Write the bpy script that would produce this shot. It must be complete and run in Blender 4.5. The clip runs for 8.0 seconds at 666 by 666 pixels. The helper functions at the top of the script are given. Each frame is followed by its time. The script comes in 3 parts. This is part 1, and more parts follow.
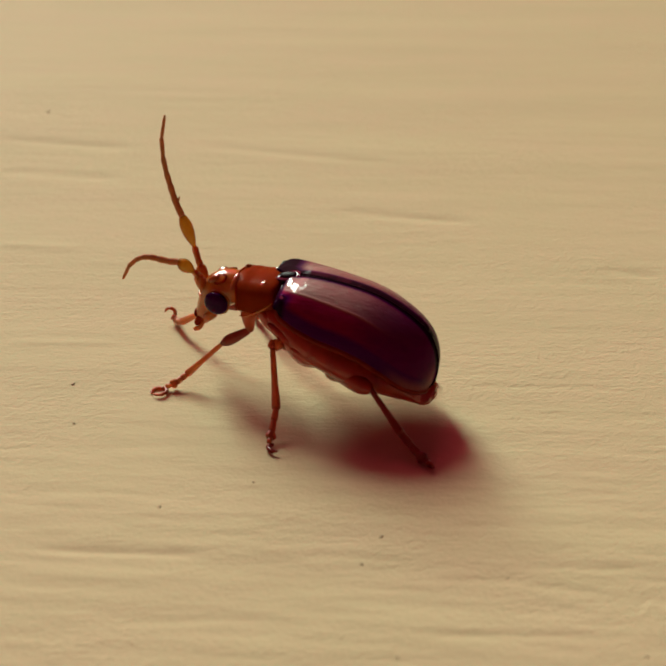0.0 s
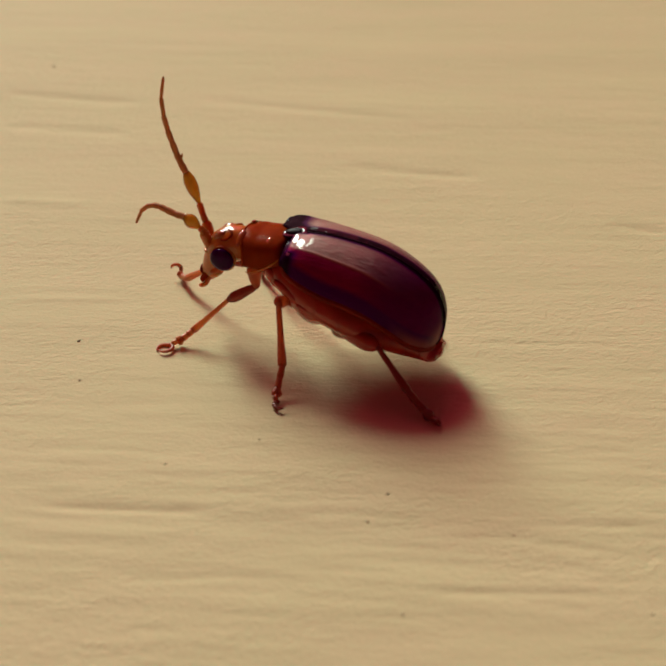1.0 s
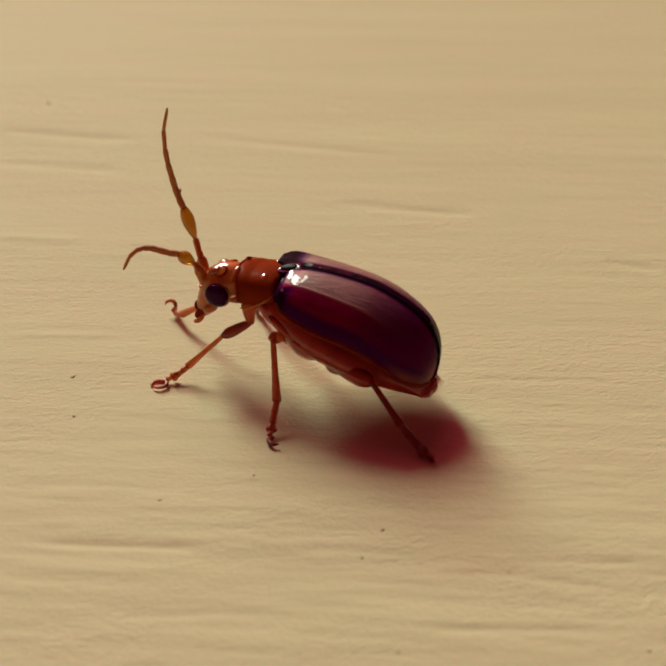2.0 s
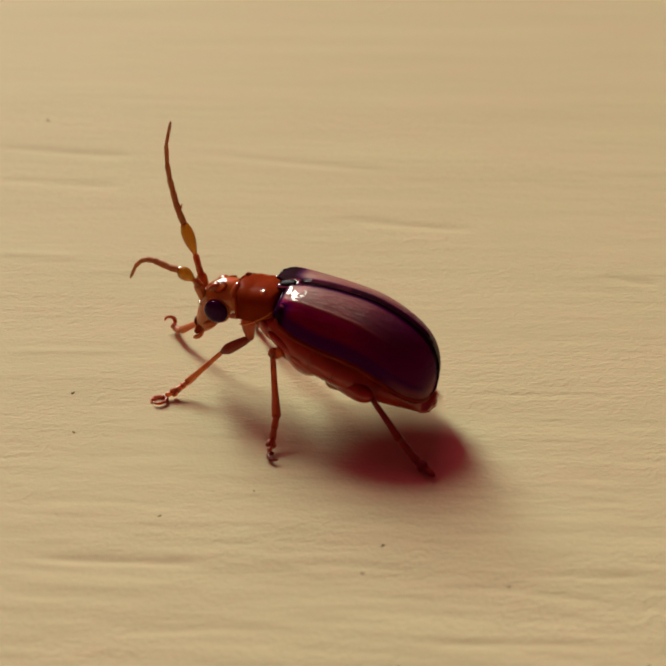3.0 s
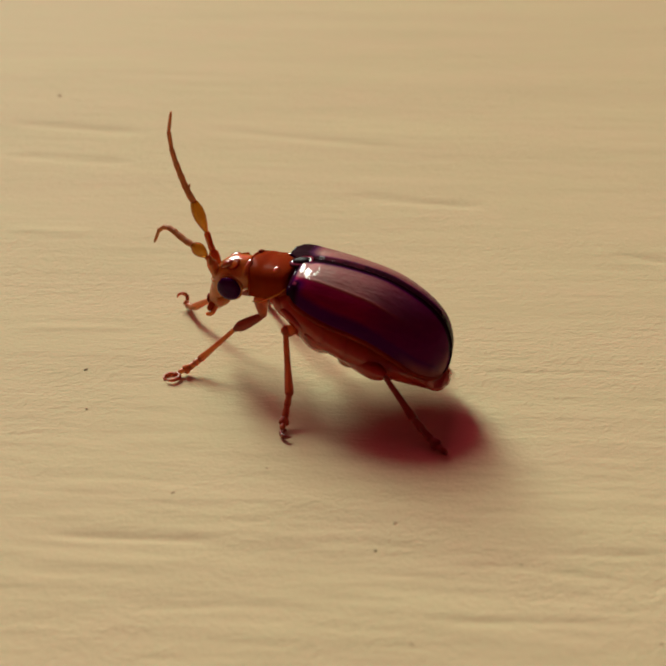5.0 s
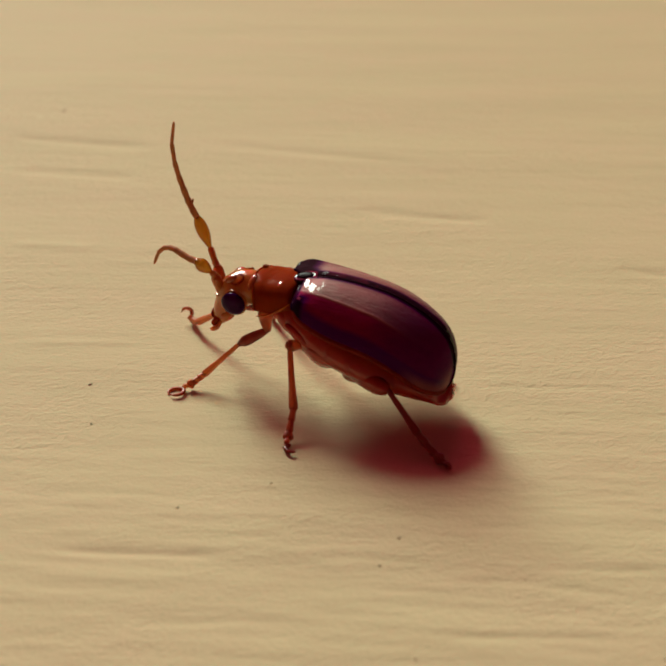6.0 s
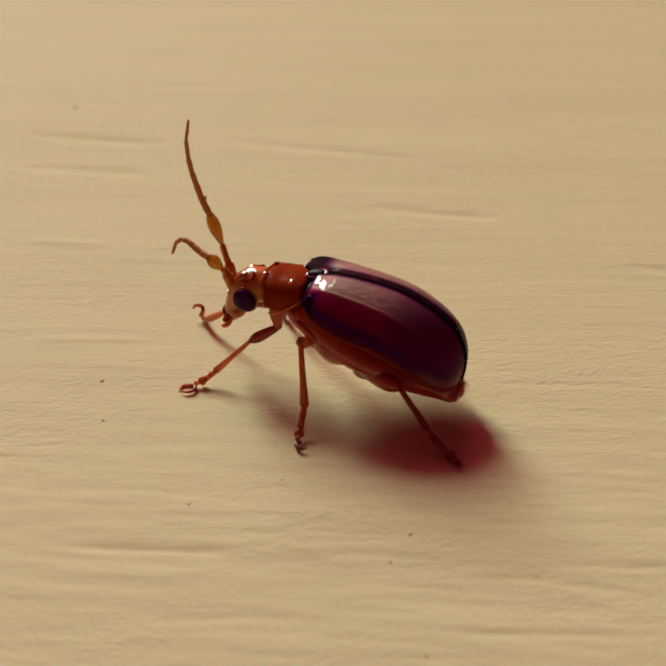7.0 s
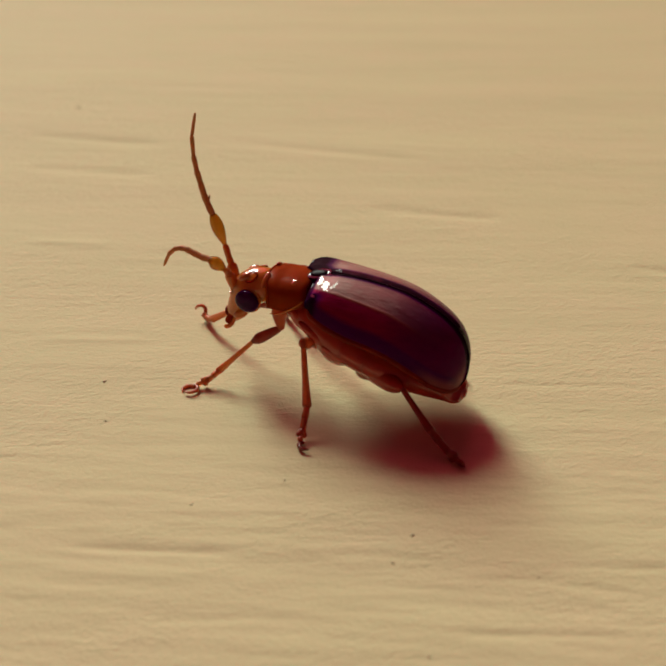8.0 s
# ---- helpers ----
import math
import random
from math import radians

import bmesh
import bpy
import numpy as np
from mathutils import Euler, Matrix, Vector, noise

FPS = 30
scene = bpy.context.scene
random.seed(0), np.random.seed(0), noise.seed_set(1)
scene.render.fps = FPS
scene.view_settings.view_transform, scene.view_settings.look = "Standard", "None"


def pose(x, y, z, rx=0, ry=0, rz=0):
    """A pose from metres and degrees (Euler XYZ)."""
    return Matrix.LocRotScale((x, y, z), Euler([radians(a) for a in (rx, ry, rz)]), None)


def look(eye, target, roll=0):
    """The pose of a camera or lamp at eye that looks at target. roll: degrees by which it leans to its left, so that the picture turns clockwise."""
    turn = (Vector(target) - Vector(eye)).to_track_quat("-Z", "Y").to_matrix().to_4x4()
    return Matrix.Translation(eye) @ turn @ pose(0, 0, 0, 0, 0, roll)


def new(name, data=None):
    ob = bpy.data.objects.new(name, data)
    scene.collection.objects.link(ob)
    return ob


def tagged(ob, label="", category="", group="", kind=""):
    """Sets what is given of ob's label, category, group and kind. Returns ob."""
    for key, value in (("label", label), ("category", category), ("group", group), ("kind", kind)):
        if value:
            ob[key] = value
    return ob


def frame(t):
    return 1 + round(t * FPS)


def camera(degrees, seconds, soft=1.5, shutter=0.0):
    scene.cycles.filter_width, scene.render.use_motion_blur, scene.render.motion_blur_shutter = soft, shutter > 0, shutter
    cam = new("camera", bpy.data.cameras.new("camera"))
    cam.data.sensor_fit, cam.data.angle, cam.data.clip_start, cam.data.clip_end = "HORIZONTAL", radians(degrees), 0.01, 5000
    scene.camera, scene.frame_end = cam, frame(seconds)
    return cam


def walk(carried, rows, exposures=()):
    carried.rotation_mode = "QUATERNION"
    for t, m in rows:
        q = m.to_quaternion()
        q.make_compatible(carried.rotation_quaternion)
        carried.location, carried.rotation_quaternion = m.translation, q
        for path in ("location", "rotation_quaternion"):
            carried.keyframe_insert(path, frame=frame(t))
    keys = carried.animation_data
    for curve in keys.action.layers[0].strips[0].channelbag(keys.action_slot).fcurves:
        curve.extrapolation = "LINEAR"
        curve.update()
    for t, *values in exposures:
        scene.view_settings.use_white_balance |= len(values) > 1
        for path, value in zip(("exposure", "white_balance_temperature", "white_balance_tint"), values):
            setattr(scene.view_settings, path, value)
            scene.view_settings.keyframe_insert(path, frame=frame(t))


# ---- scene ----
# A beetle on a painted board, seen from a hand's width away. Lengths of the beetle and the board's relief are in millimetres.
MM = 0.001

# ---- camera ----
cam = camera(24.0, 8.0, soft=2.2)
cam.data.dof.use_dof = True
cam.data.dof.focus_distance = 0.0405
cam.data.dof.aperture_fstop = 205.0
ROWS = [
    (0, (0.000054, -0.037037, 0.020568), (0.000288, 0.050395, -0.027967), 0.048),
    (0.1, (0.000063, -0.037024, 0.020565), (0.000212, 0.050620, -0.027585), 0.070),
    (0.2, (0.000072, -0.037009, 0.020562), (0.000180, 0.050609, -0.027636), 0.092),
    (0.3, (0.000081, -0.036991, 0.020559), (0.000172, 0.050796, -0.027332), 0.114),
    (0.4, (0.000090, -0.036972, 0.020555), (0.000306, 0.051178, -0.026664), 0.137),
    (0.5, (0.000098, -0.036951, 0.020552), (0.000428, 0.050094, -0.028672), 0.059),
    (0.6, (0.000106, -0.036930, 0.020548), (0.000517, 0.049836, -0.029165), 0.022),
    (0.7, (0.000112, -0.036910, 0.020544), (0.000363, 0.049574, -0.029660), -0.015),
    (0.8, (0.000117, -0.036891, 0.020541), (0.000118, 0.049358, -0.030066), -0.050),
    (0.9, (0.000120, -0.036873, 0.020537), (0.000144, 0.049641, -0.029617), -0.084),
    (1, (0.000122, -0.036859, 0.020534), (-0.000223, 0.049120, -0.030530), -0.117),
    (1.1, (0.000124, -0.036847, 0.020531), (-0.000180, 0.049674, -0.029608), -0.039),
    (1.2, (0.000124, -0.036839, 0.020528), (0.000079, 0.049890, -0.029253), 0.039),
    (2.3, (0.000059, -0.036925, 0.020495), (0.000229, 0.050342, -0.028336), 0.022),
    (2.4, (0.000057, -0.036932, 0.020497), (0.000257, 0.050196, -0.028581), 0.010),
    (2.5, (0.000054, -0.036938, 0.020499), (0.000322, 0.049913, -0.029068), 0.000),
    (2.6, (0.000052, -0.036946, 0.020502), (0.000471, 0.050180, -0.028579), -0.007),
    (2.7, (0.000049, -0.036954, 0.020506), (0.000565, 0.050295, -0.028355), -0.011),
    (2.8, (0.000045, -0.036962, 0.020510), (0.000421, 0.050717, -0.027576), -0.015),
    (2.9, (0.000041, -0.036970, 0.020514), (0.000410, 0.050916, -0.027192), -0.018),
    (3, (0.000036, -0.036978, 0.020519), (0.000304, 0.050723, -0.027527), -0.021),
    (3.1, (0.000030, -0.036985, 0.020523), (0.000244, 0.050799, -0.027372), -0.018),
    (3.2, (0.000025, -0.036991, 0.020528), (0.000223, 0.050427, -0.028032), -0.015),
    (3.3, (0.000019, -0.036995, 0.020533), (0.000126, 0.050436, -0.028003), -0.011),
    (3.4, (0.000012, -0.036999, 0.020537), (-0.000054, 0.050486, -0.027902), -0.007),
    (3.5, (0.000006, -0.037001, 0.020542), (-0.000008, 0.050428, -0.027999), -0.003),
    (3.6, (0.000000, -0.037002, 0.020546), (-0.000035, 0.050461, -0.027933), -0.016),
    (3.7, (-0.000005, -0.037003, 0.020550), (-0.000132, 0.050560, -0.027748), -0.032),
    (3.8, (-0.000011, -0.037003, 0.020554), (0.000014, 0.050903, -0.027117), -0.045),
    (3.9, (-0.000016, -0.037003, 0.020558), (-0.000005, 0.050703, -0.027481), -0.061),
    (4, (-0.000021, -0.037002, 0.020560), (-0.000090, 0.050476, -0.027892), -0.075),
    (4.1, (-0.000026, -0.037002, 0.020562), (-0.000096, 0.050414, -0.028002), -0.054),
    (4.2, (-0.000032, -0.037001, 0.020563), (-0.000245, 0.050229, -0.028333), -0.033),
    (5.3, (-0.000099, -0.036917, 0.020589), (-0.000333, 0.049730, -0.029333), -0.030),
    (5.4, (-0.000095, -0.036920, 0.020604), (-0.000361, 0.049579, -0.029575), 0.134),
    (5.5, (-0.000091, -0.036924, 0.020619), (-0.000458, 0.049564, -0.029578), -0.111),
    (5.6, (-0.000088, -0.036929, 0.020634), (-0.000641, 0.049794, -0.029154), -0.124),
    (5.7, (-0.000085, -0.036936, 0.020648), (-0.000667, 0.050050, -0.028679), -0.137),
    (5.8, (-0.000082, -0.036945, 0.020663), (-0.000770, 0.050116, -0.028529), -0.150),
    (5.9, (-0.000080, -0.036954, 0.020676), (-0.000660, 0.050083, -0.028561), -0.161),
    (6, (-0.000079, -0.036963, 0.020689), (-0.000595, 0.050305, -0.028137), -0.172),
    (6.1, (-0.000078, -0.036973, 0.020701), (-0.000547, 0.050509, -0.027742), -0.189),
    (6.2, (-0.000078, -0.036982, 0.020712), (-0.000735, 0.050390, -0.027927), -0.205),
    (6.3, (-0.000079, -0.036990, 0.020723), (-0.000841, 0.050296, -0.028067), -0.219),
    (6.4, (-0.000081, -0.036997, 0.020733), (-0.000972, 0.050284, -0.028065), -0.232),
    (6.5, (-0.000084, -0.037003, 0.020742), (-0.000962, 0.050179, -0.028232), -0.246),
    (6.6, (-0.000087, -0.037008, 0.020751), (-0.001228, 0.050046, -0.028446), -0.273),
    (6.7, (-0.000091, -0.037011, 0.020759), (-0.001168, 0.050233, -0.028101), -0.302),
    (6.8, (-0.000095, -0.037013, 0.020766), (-0.001134, 0.050182, -0.028183), -0.329),
    (6.9, (-0.000098, -0.037015, 0.020772), (-0.001234, 0.050000, -0.028494), -0.357),
    (7, (-0.000102, -0.037015, 0.020776), (-0.001254, 0.050091, -0.028327), -0.384),
    (7.1, (-0.000105, -0.037016, 0.020779), (-0.001436, 0.050098, -0.028306), -0.363),
    (7.2, (-0.000108, -0.037016, 0.020780), (-0.001512, 0.050205, -0.028113), -0.342),
    (7.3, (-0.000110, -0.037015, 0.020781), (-0.001539, 0.050260, -0.028015), -0.324),
    (7.4, (-0.000112, -0.037015, 0.020779), (-0.001482, 0.050224, -0.028083), -0.305),
    (7.5, (-0.000114, -0.037015, 0.020777), (-0.001335, 0.049981, -0.028521), -0.287),
    (7.6, (-0.000115, -0.037014, 0.020775), (-0.001479, 0.050163, -0.028197), -0.295),
    (7.8, (-0.000117, -0.037013, 0.020769), (-0.001504, 0.050209, -0.028122), -0.314),
    (8, (-0.000118, -0.037013, 0.020763), (-0.001398, 0.050127, -0.028278), -0.334),
]
walk(cam, [(t, look(eye, target, lean)) for t, eye, target, lean in ROWS])

# ---- light ----
world = bpy.data.worlds.new("world")
scene.world = world
world.use_nodes = True
world.node_tree.nodes["Background"].inputs[0].default_value = (0.8, 0.35, 0.38, 1)
world.node_tree.nodes["Background"].inputs[1].default_value = 0.02

WIN_X, WIN_W, WIN_Z0, WIN_Z1 = -0.68, 1.8, 0.46, 2.30   # the opening in the unseen far wall, as large as the rose fill lamp
DAY_W, DAY_Z0, DAY_Z1 = 0.50, 0.58, 1.72                # the part of the opening that the daylight lamp covers
ROOM_X0, ROOM_X1, ROOM_Y0, ROOM_Y1, ROOM_H = -2.6, 1.6, -1.8, 1.5, 2.7


def opening_lamp(name, x, width, z0, z1, energy, colour, depth):
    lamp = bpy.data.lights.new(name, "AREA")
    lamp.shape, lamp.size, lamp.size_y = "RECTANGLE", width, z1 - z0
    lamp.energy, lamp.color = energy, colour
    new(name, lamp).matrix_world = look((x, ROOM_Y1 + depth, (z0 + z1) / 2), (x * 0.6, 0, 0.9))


opening_lamp("daylight", WIN_X, DAY_W, DAY_Z0, DAY_Z1, 59.5, (0.80, 1.0, 0.84), 0.04)
# added fill lamp without a known source: reddens the shade round the beetle
opening_lamp("rose_fill", WIN_X, WIN_W, WIN_Z0, WIN_Z1, 25.0, (1.0, 0.11, 0.205), 0.07)
scene.view_settings.exposure = 0.0


# ---- materials ----
def material(name):
    m = bpy.data.materials.new(name)
    m.use_nodes = True
    return m, m.node_tree.nodes, m.node_tree.links, m.node_tree.nodes["Principled BSDF"]


def node(nodes, kind, **values):
    n = nodes.new(kind)
    for key, value in values.items():
        n.inputs[key.replace("_", " ")].default_value = value
    return n


def spotted(name, low, high, scale, rough, bump=0.0, bump_scale=0.0, stretch=(1, 1, 1), **shader):
    """A surface between two colours by noise, with a fine relief. Scales are per metre."""
    m, nodes, links, shade = material(name)
    where = nodes.new("ShaderNodeTexCoord")
    place = nodes.new("ShaderNodeMapping")
    place.inputs["Scale"].default_value = stretch
    links.new(where.outputs["Object"], place.inputs["Vector"])
    grain = node(nodes, "ShaderNodeTexNoise", Scale=scale, Detail=5.0, Roughness=0.6)
    links.new(place.outputs[0], grain.inputs["Vector"])
    ramp = nodes.new("ShaderNodeValToRGB")
    ramp.color_ramp.elements[0].position, ramp.color_ramp.elements[1].position = 0.3, 0.7
    ramp.color_ramp.elements[0].color, ramp.color_ramp.elements[1].color = (*low, 1), (*high, 1)
    links.new(grain.outputs["Fac"], ramp.inputs[0])
    links.new(ramp.outputs[0], shade.inputs["Base Color"])
    shade.inputs["Roughness"].default_value = rough
    for key, value in shader.items():
        shade.inputs[key.replace("_", " ")].default_value = value
    if bump:
        fine = node(nodes, "ShaderNodeTexNoise", Scale=bump_scale, Detail=4.0)
        links.new(place.outputs[0], fine.inputs["Vector"])
        relief = node(nodes, "ShaderNodeBump", Strength=1.0, Distance=bump)
        links.new(fine.outputs["Fac"], relief.inputs["Height"])
        links.new(relief.outputs[0], shade.inputs["Normal"])
    return m


SKIN = dict(Subsurface_Weight=0.6, Subsurface_Radius=(1.0, 0.35, 0.1), Subsurface_Scale=0.00025)
HORN = dict(Transmission_Weight=0.55, IOR=1.42)
AMBER = spotted("amber chitin", (0.40, 0.095, 0.012), (0.58, 0.165, 0.022), 2500, 0.13, 0.000003, 25000, **SKIN)
RUST = spotted("rust-red chitin", (0.18, 0.020, 0.004), (0.25, 0.032, 0.007), 1800, 0.22, 0.000004, 9000, IOR=1.3, Specular_IOR_Level=0.01, Specular_Tint=(1.0, 0.45, 0.25, 1), **SKIN)
BELLY = spotted("red-brown belly", (0.33, 0.026, 0.010), (0.48, 0.050, 0.016), 1500, 0.26, 0.000010, 7000, Coat_Weight=0.2, Coat_Roughness=0.12, **SKIN)
# hind and middle leg colours, darkened partly for the body's shade
HIND = spotted("rust-red leg chitin with shade", (0.24, 0.022, 0.014), (0.36, 0.042, 0.02), 3500, 0.3, 0.000004, 30000, Transmission_Weight=0.45, IOR=1.4)
SHANK = spotted("red-orange leg chitin", (0.54, 0.08, 0.022), (0.68, 0.13, 0.035), 3500, 0.4, 0.000005, 16000, **HORN)
LEG = spotted("orange leg chitin", (0.74, 0.18, 0.045), (0.85, 0.27, 0.075), 3500, 0.4, 0.000005, 16000, **HORN)
WHIP = spotted("dull orange-brown chitin", (0.50, 0.165, 0.055), (0.66, 0.26, 0.09), 5000, 0.5, Transmission_Weight=0.3, IOR=1.3, Specular_IOR_Level=0.25)
YELLOW = spotted("yellow-orange chitin", (0.64, 0.25, 0.014), (0.76, 0.33, 0.026), 4000, 0.12, **HORN)
GLASS = spotted("glassy rust chitin", (0.30, 0.05, 0.008), (0.42, 0.09, 0.014), 3000, 0.06, Coat_Weight=1.0, Coat_Roughness=0.03, IOR=1.4)
EDGE = spotted("red-brown wing edge", (0.13, 0.012, 0.006), (0.24, 0.028, 0.012), 3000, 0.4, IOR=1.3, Specular_IOR_Level=0.04)
RIM = spotted("black wing rim", (0.006, 0.001, 0.003), (0.012, 0.002, 0.004), 3000, 0.07, IOR=1.4)
VELVET = spotted("matt black chitin", (0.006, 0.001, 0.003), (0.012, 0.002, 0.004), 3000, 0.3, IOR=1.3, Specular_IOR_Level=0.03)
EYE = spotted("black eye", (0.03, 0.001, 0.036), (0.045, 0.002, 0.052), 6000, 0.05, 0.000001, 60000, IOR=1.2, Specular_IOR_Level=0.35)
DUST = spotted("grey-brown dust", (0.36, 0.30, 0.18), (0.50, 0.43, 0.26), 9000, 0.9)
# reds picked for the bounce they send into the shadows
RED_BOUNCE = spotted("red bounce wall", (0.165, 0.010, 0.034), (0.195, 0.012, 0.040), 6, 0.85, 0.002, 60)
CEIL_BOUNCE = spotted("red bounce ceiling", (0.165, 0.010, 0.037), (0.195, 0.012, 0.044), 5, 0.9)


def wing_case():
    """Maroon pigment with a silky grain along the wing and near-black bands (by attribute) that put its dark
    reflections into the colour, under a clear glossy coat.
    """
    m, nodes, links, shade = material("dark maroon wing case")
    where = nodes.new("ShaderNodeTexCoord")
    place = nodes.new("ShaderNodeMapping")
    place.inputs["Scale"].default_value = (0.3, 1, 1)
    links.new(where.outputs["Object"], place.inputs["Vector"])
    grain = node(nodes, "ShaderNodeTexNoise", Scale=8000, Detail=5.0, Roughness=0.7)
    links.new(place.outputs[0], grain.inputs["Vector"])
    mirror_dark = nodes.new("ShaderNodeAttribute")
    mirror_dark.attribute_name = "mirror_dark"
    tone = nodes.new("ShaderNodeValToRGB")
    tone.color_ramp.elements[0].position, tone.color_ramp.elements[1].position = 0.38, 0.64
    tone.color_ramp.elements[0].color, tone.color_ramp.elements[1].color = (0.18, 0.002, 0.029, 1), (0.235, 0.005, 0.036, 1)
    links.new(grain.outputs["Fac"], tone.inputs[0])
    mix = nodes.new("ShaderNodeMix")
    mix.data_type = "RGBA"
    links.new(mirror_dark.outputs["Fac"], mix.inputs[0])
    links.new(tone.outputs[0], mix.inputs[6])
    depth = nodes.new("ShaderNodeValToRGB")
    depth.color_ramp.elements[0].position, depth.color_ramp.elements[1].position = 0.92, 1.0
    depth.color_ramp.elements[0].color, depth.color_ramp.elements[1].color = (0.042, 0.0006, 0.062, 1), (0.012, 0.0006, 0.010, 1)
    links.new(mirror_dark.outputs["Fac"], depth.inputs[0])
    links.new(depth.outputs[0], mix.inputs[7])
    pale = nodes.new("ShaderNodeAttribute")
    pale.attribute_name = "pale"
    edge = nodes.new("ShaderNodeMix")
    edge.data_type = "RGBA"
    links.new(pale.outputs["Fac"], edge.inputs[0])
    links.new(mix.outputs[2], edge.inputs[6])
    edge.inputs[7].default_value = (0.32, 0.11, 0.085, 1)   # thin, see-through hind border, the lit floor's reflection painted in as pale brown
    links.new(edge.outputs[2], shade.inputs["Base Color"])
    sheen = nodes.new("ShaderNodeAttribute")
    sheen.attribute_name = "sheen"
    for low, high, name in ((0.02, 0.5, "Specular IOR Level"), (1.06, 1.55, "IOR")):
        silk = nodes.new("ShaderNodeMapRange")
        silk.inputs["To Min"].default_value, silk.inputs["To Max"].default_value = low, high
        links.new(sheen.outputs["Fac"], silk.inputs["Value"])
        links.new(silk.outputs[0], shade.inputs[name])
    shade.inputs["Specular Tint"].default_value = (0.80, 1.0, 0.62, 1)
    shade.inputs["Roughness"].default_value = 0.55
    gloss = nodes.new("ShaderNodeAttribute")
    gloss.attribute_name = "gloss"
    links.new(gloss.outputs["Fac"], shade.inputs["Coat Weight"])
    shade.inputs["Coat IOR"].default_value = 1.38
    shade.inputs["Coat Roughness"].default_value = 0.025
    fine = node(nodes, "ShaderNodeBump", Strength=1.0, Distance=0.000040)
    links.new(grain.outputs["Fac"], fine.inputs["Height"])
    links.new(fine.outputs[0], shade.inputs["Normal"])
    waves = node(nodes, "ShaderNodeTexNoise", Scale=2600, Detail=1.5)
    links.new(where.outputs["Object"], waves.inputs["Vector"])
    soft = node(nodes, "ShaderNodeBump", Strength=1.0, Distance=0.00005)
    links.new(waves.outputs["Fac"], soft.inputs["Height"])
    links.new(soft.outputs[0], shade.inputs["Coat Normal"])
    return m


WING = wing_case()


def painted_board():
    """Cream gloss paint brushed on along the grain: faint streaks of tone and fine ridges."""
    m, nodes, links, shade = material("cream brushed paint")
    where = nodes.new("ShaderNodeTexCoord")

    def streak(scale, stretch, turn, detail):
        place = nodes.new("ShaderNodeMapping")
        place.inputs["Scale"].default_value = stretch
        place.inputs["Rotation"].default_value = (0, 0, radians(turn))
        links.new(where.outputs["Object"], place.inputs["Vector"])
        n = node(nodes, "ShaderNodeTexNoise", Scale=scale, Detail=detail, Roughness=0.6)
        links.new(place.outputs[0], n.inputs["Vector"])
        return n.outputs["Fac"]

    tone = nodes.new("ShaderNodeValToRGB")
    tone.color_ramp.elements[0].position, tone.color_ramp.elements[1].position = 0.3, 0.72
    tone.color_ramp.elements[0].color = (0.585, 0.52, 0.30, 1)
    tone.color_ramp.elements[1].color = (0.635, 0.57, 0.33, 1)
    links.new(streak(500, (0.12, 1, 1), 5, 4), tone.inputs[0])
    blotch = nodes.new("ShaderNodeMix")
    blotch.data_type = "RGBA"
    much = nodes.new("ShaderNodeMapRange")
    much.inputs["From Min"].default_value, much.inputs["From Max"].default_value, much.inputs["To Max"].default_value = 0.42, 0.68, 0.55
    links.new(streak(420, (0.4, 1, 1), 5, 5), much.inputs["Value"])
    links.new(much.outputs[0], blotch.inputs[0])
    links.new(tone.outputs[0], blotch.inputs[6])
    blotch.inputs[7].default_value = (0.645, 0.535, 0.325, 1)   # a faint rose tinge in patches
    links.new(blotch.outputs[2], shade.inputs["Base Color"])
    shade.inputs["Roughness"].default_value = 0.75
    shade.inputs["Specular IOR Level"].default_value = 0.1
    last = None
    patch = nodes.new("ShaderNodeMapRange")
    patch.inputs["From Min"].default_value, patch.inputs["From Max"].default_value = 0.36, 0.66
    patch.inputs["To Min"].default_value = 0.4
    links.new(streak(230, (0.45, 1, 1), 6, 2), patch.inputs["Value"])
    for scale, stretch, turn, depth, uneven in ((1900, (0.05, 1, 1), 6, 0.000013, False), (4200, (0.10, 1, 1), 5, 0.000015, True), (6800, (0.5, 1, 1), 7, 0.000026, True), (11500, (0.9, 1, 1), 6, 0.000026, True)):
        relief = node(nodes, "ShaderNodeBump", Strength=1.0, Distance=depth)
        links.new(streak(scale, stretch, turn, 2), relief.inputs["Height"])
        if uneven:
            links.new(patch.outputs[0], relief.inputs["Strength"])
        if last:
            links.new(last.outputs[0], relief.inputs["Normal"])
        last = relief
    links.new(last.outputs[0], shade.inputs["Normal"])
    return m


PAINT = painted_board()


# ---- mesh tools ----
def part(name, bm, mat, parent, label="", at=None):
    """Links a bmesh in millimetres as one mesh object under a thing or a part; at: its pose in its parent's space."""
    bmesh.ops.recalc_face_normals(bm, faces=bm.faces)
    bmesh.ops.scale(bm, vec=(MM, MM, MM), verts=bm.verts)
    me = bpy.data.meshes.new(name)
    bm.to_mesh(me)
    bm.free()
    me.shade_smooth()
    me.materials.append(mat)
    ob = new(name, me)
    ob.parent = parent
    if at is not None:
        ob.matrix_basis = at
    return tagged(ob, label)


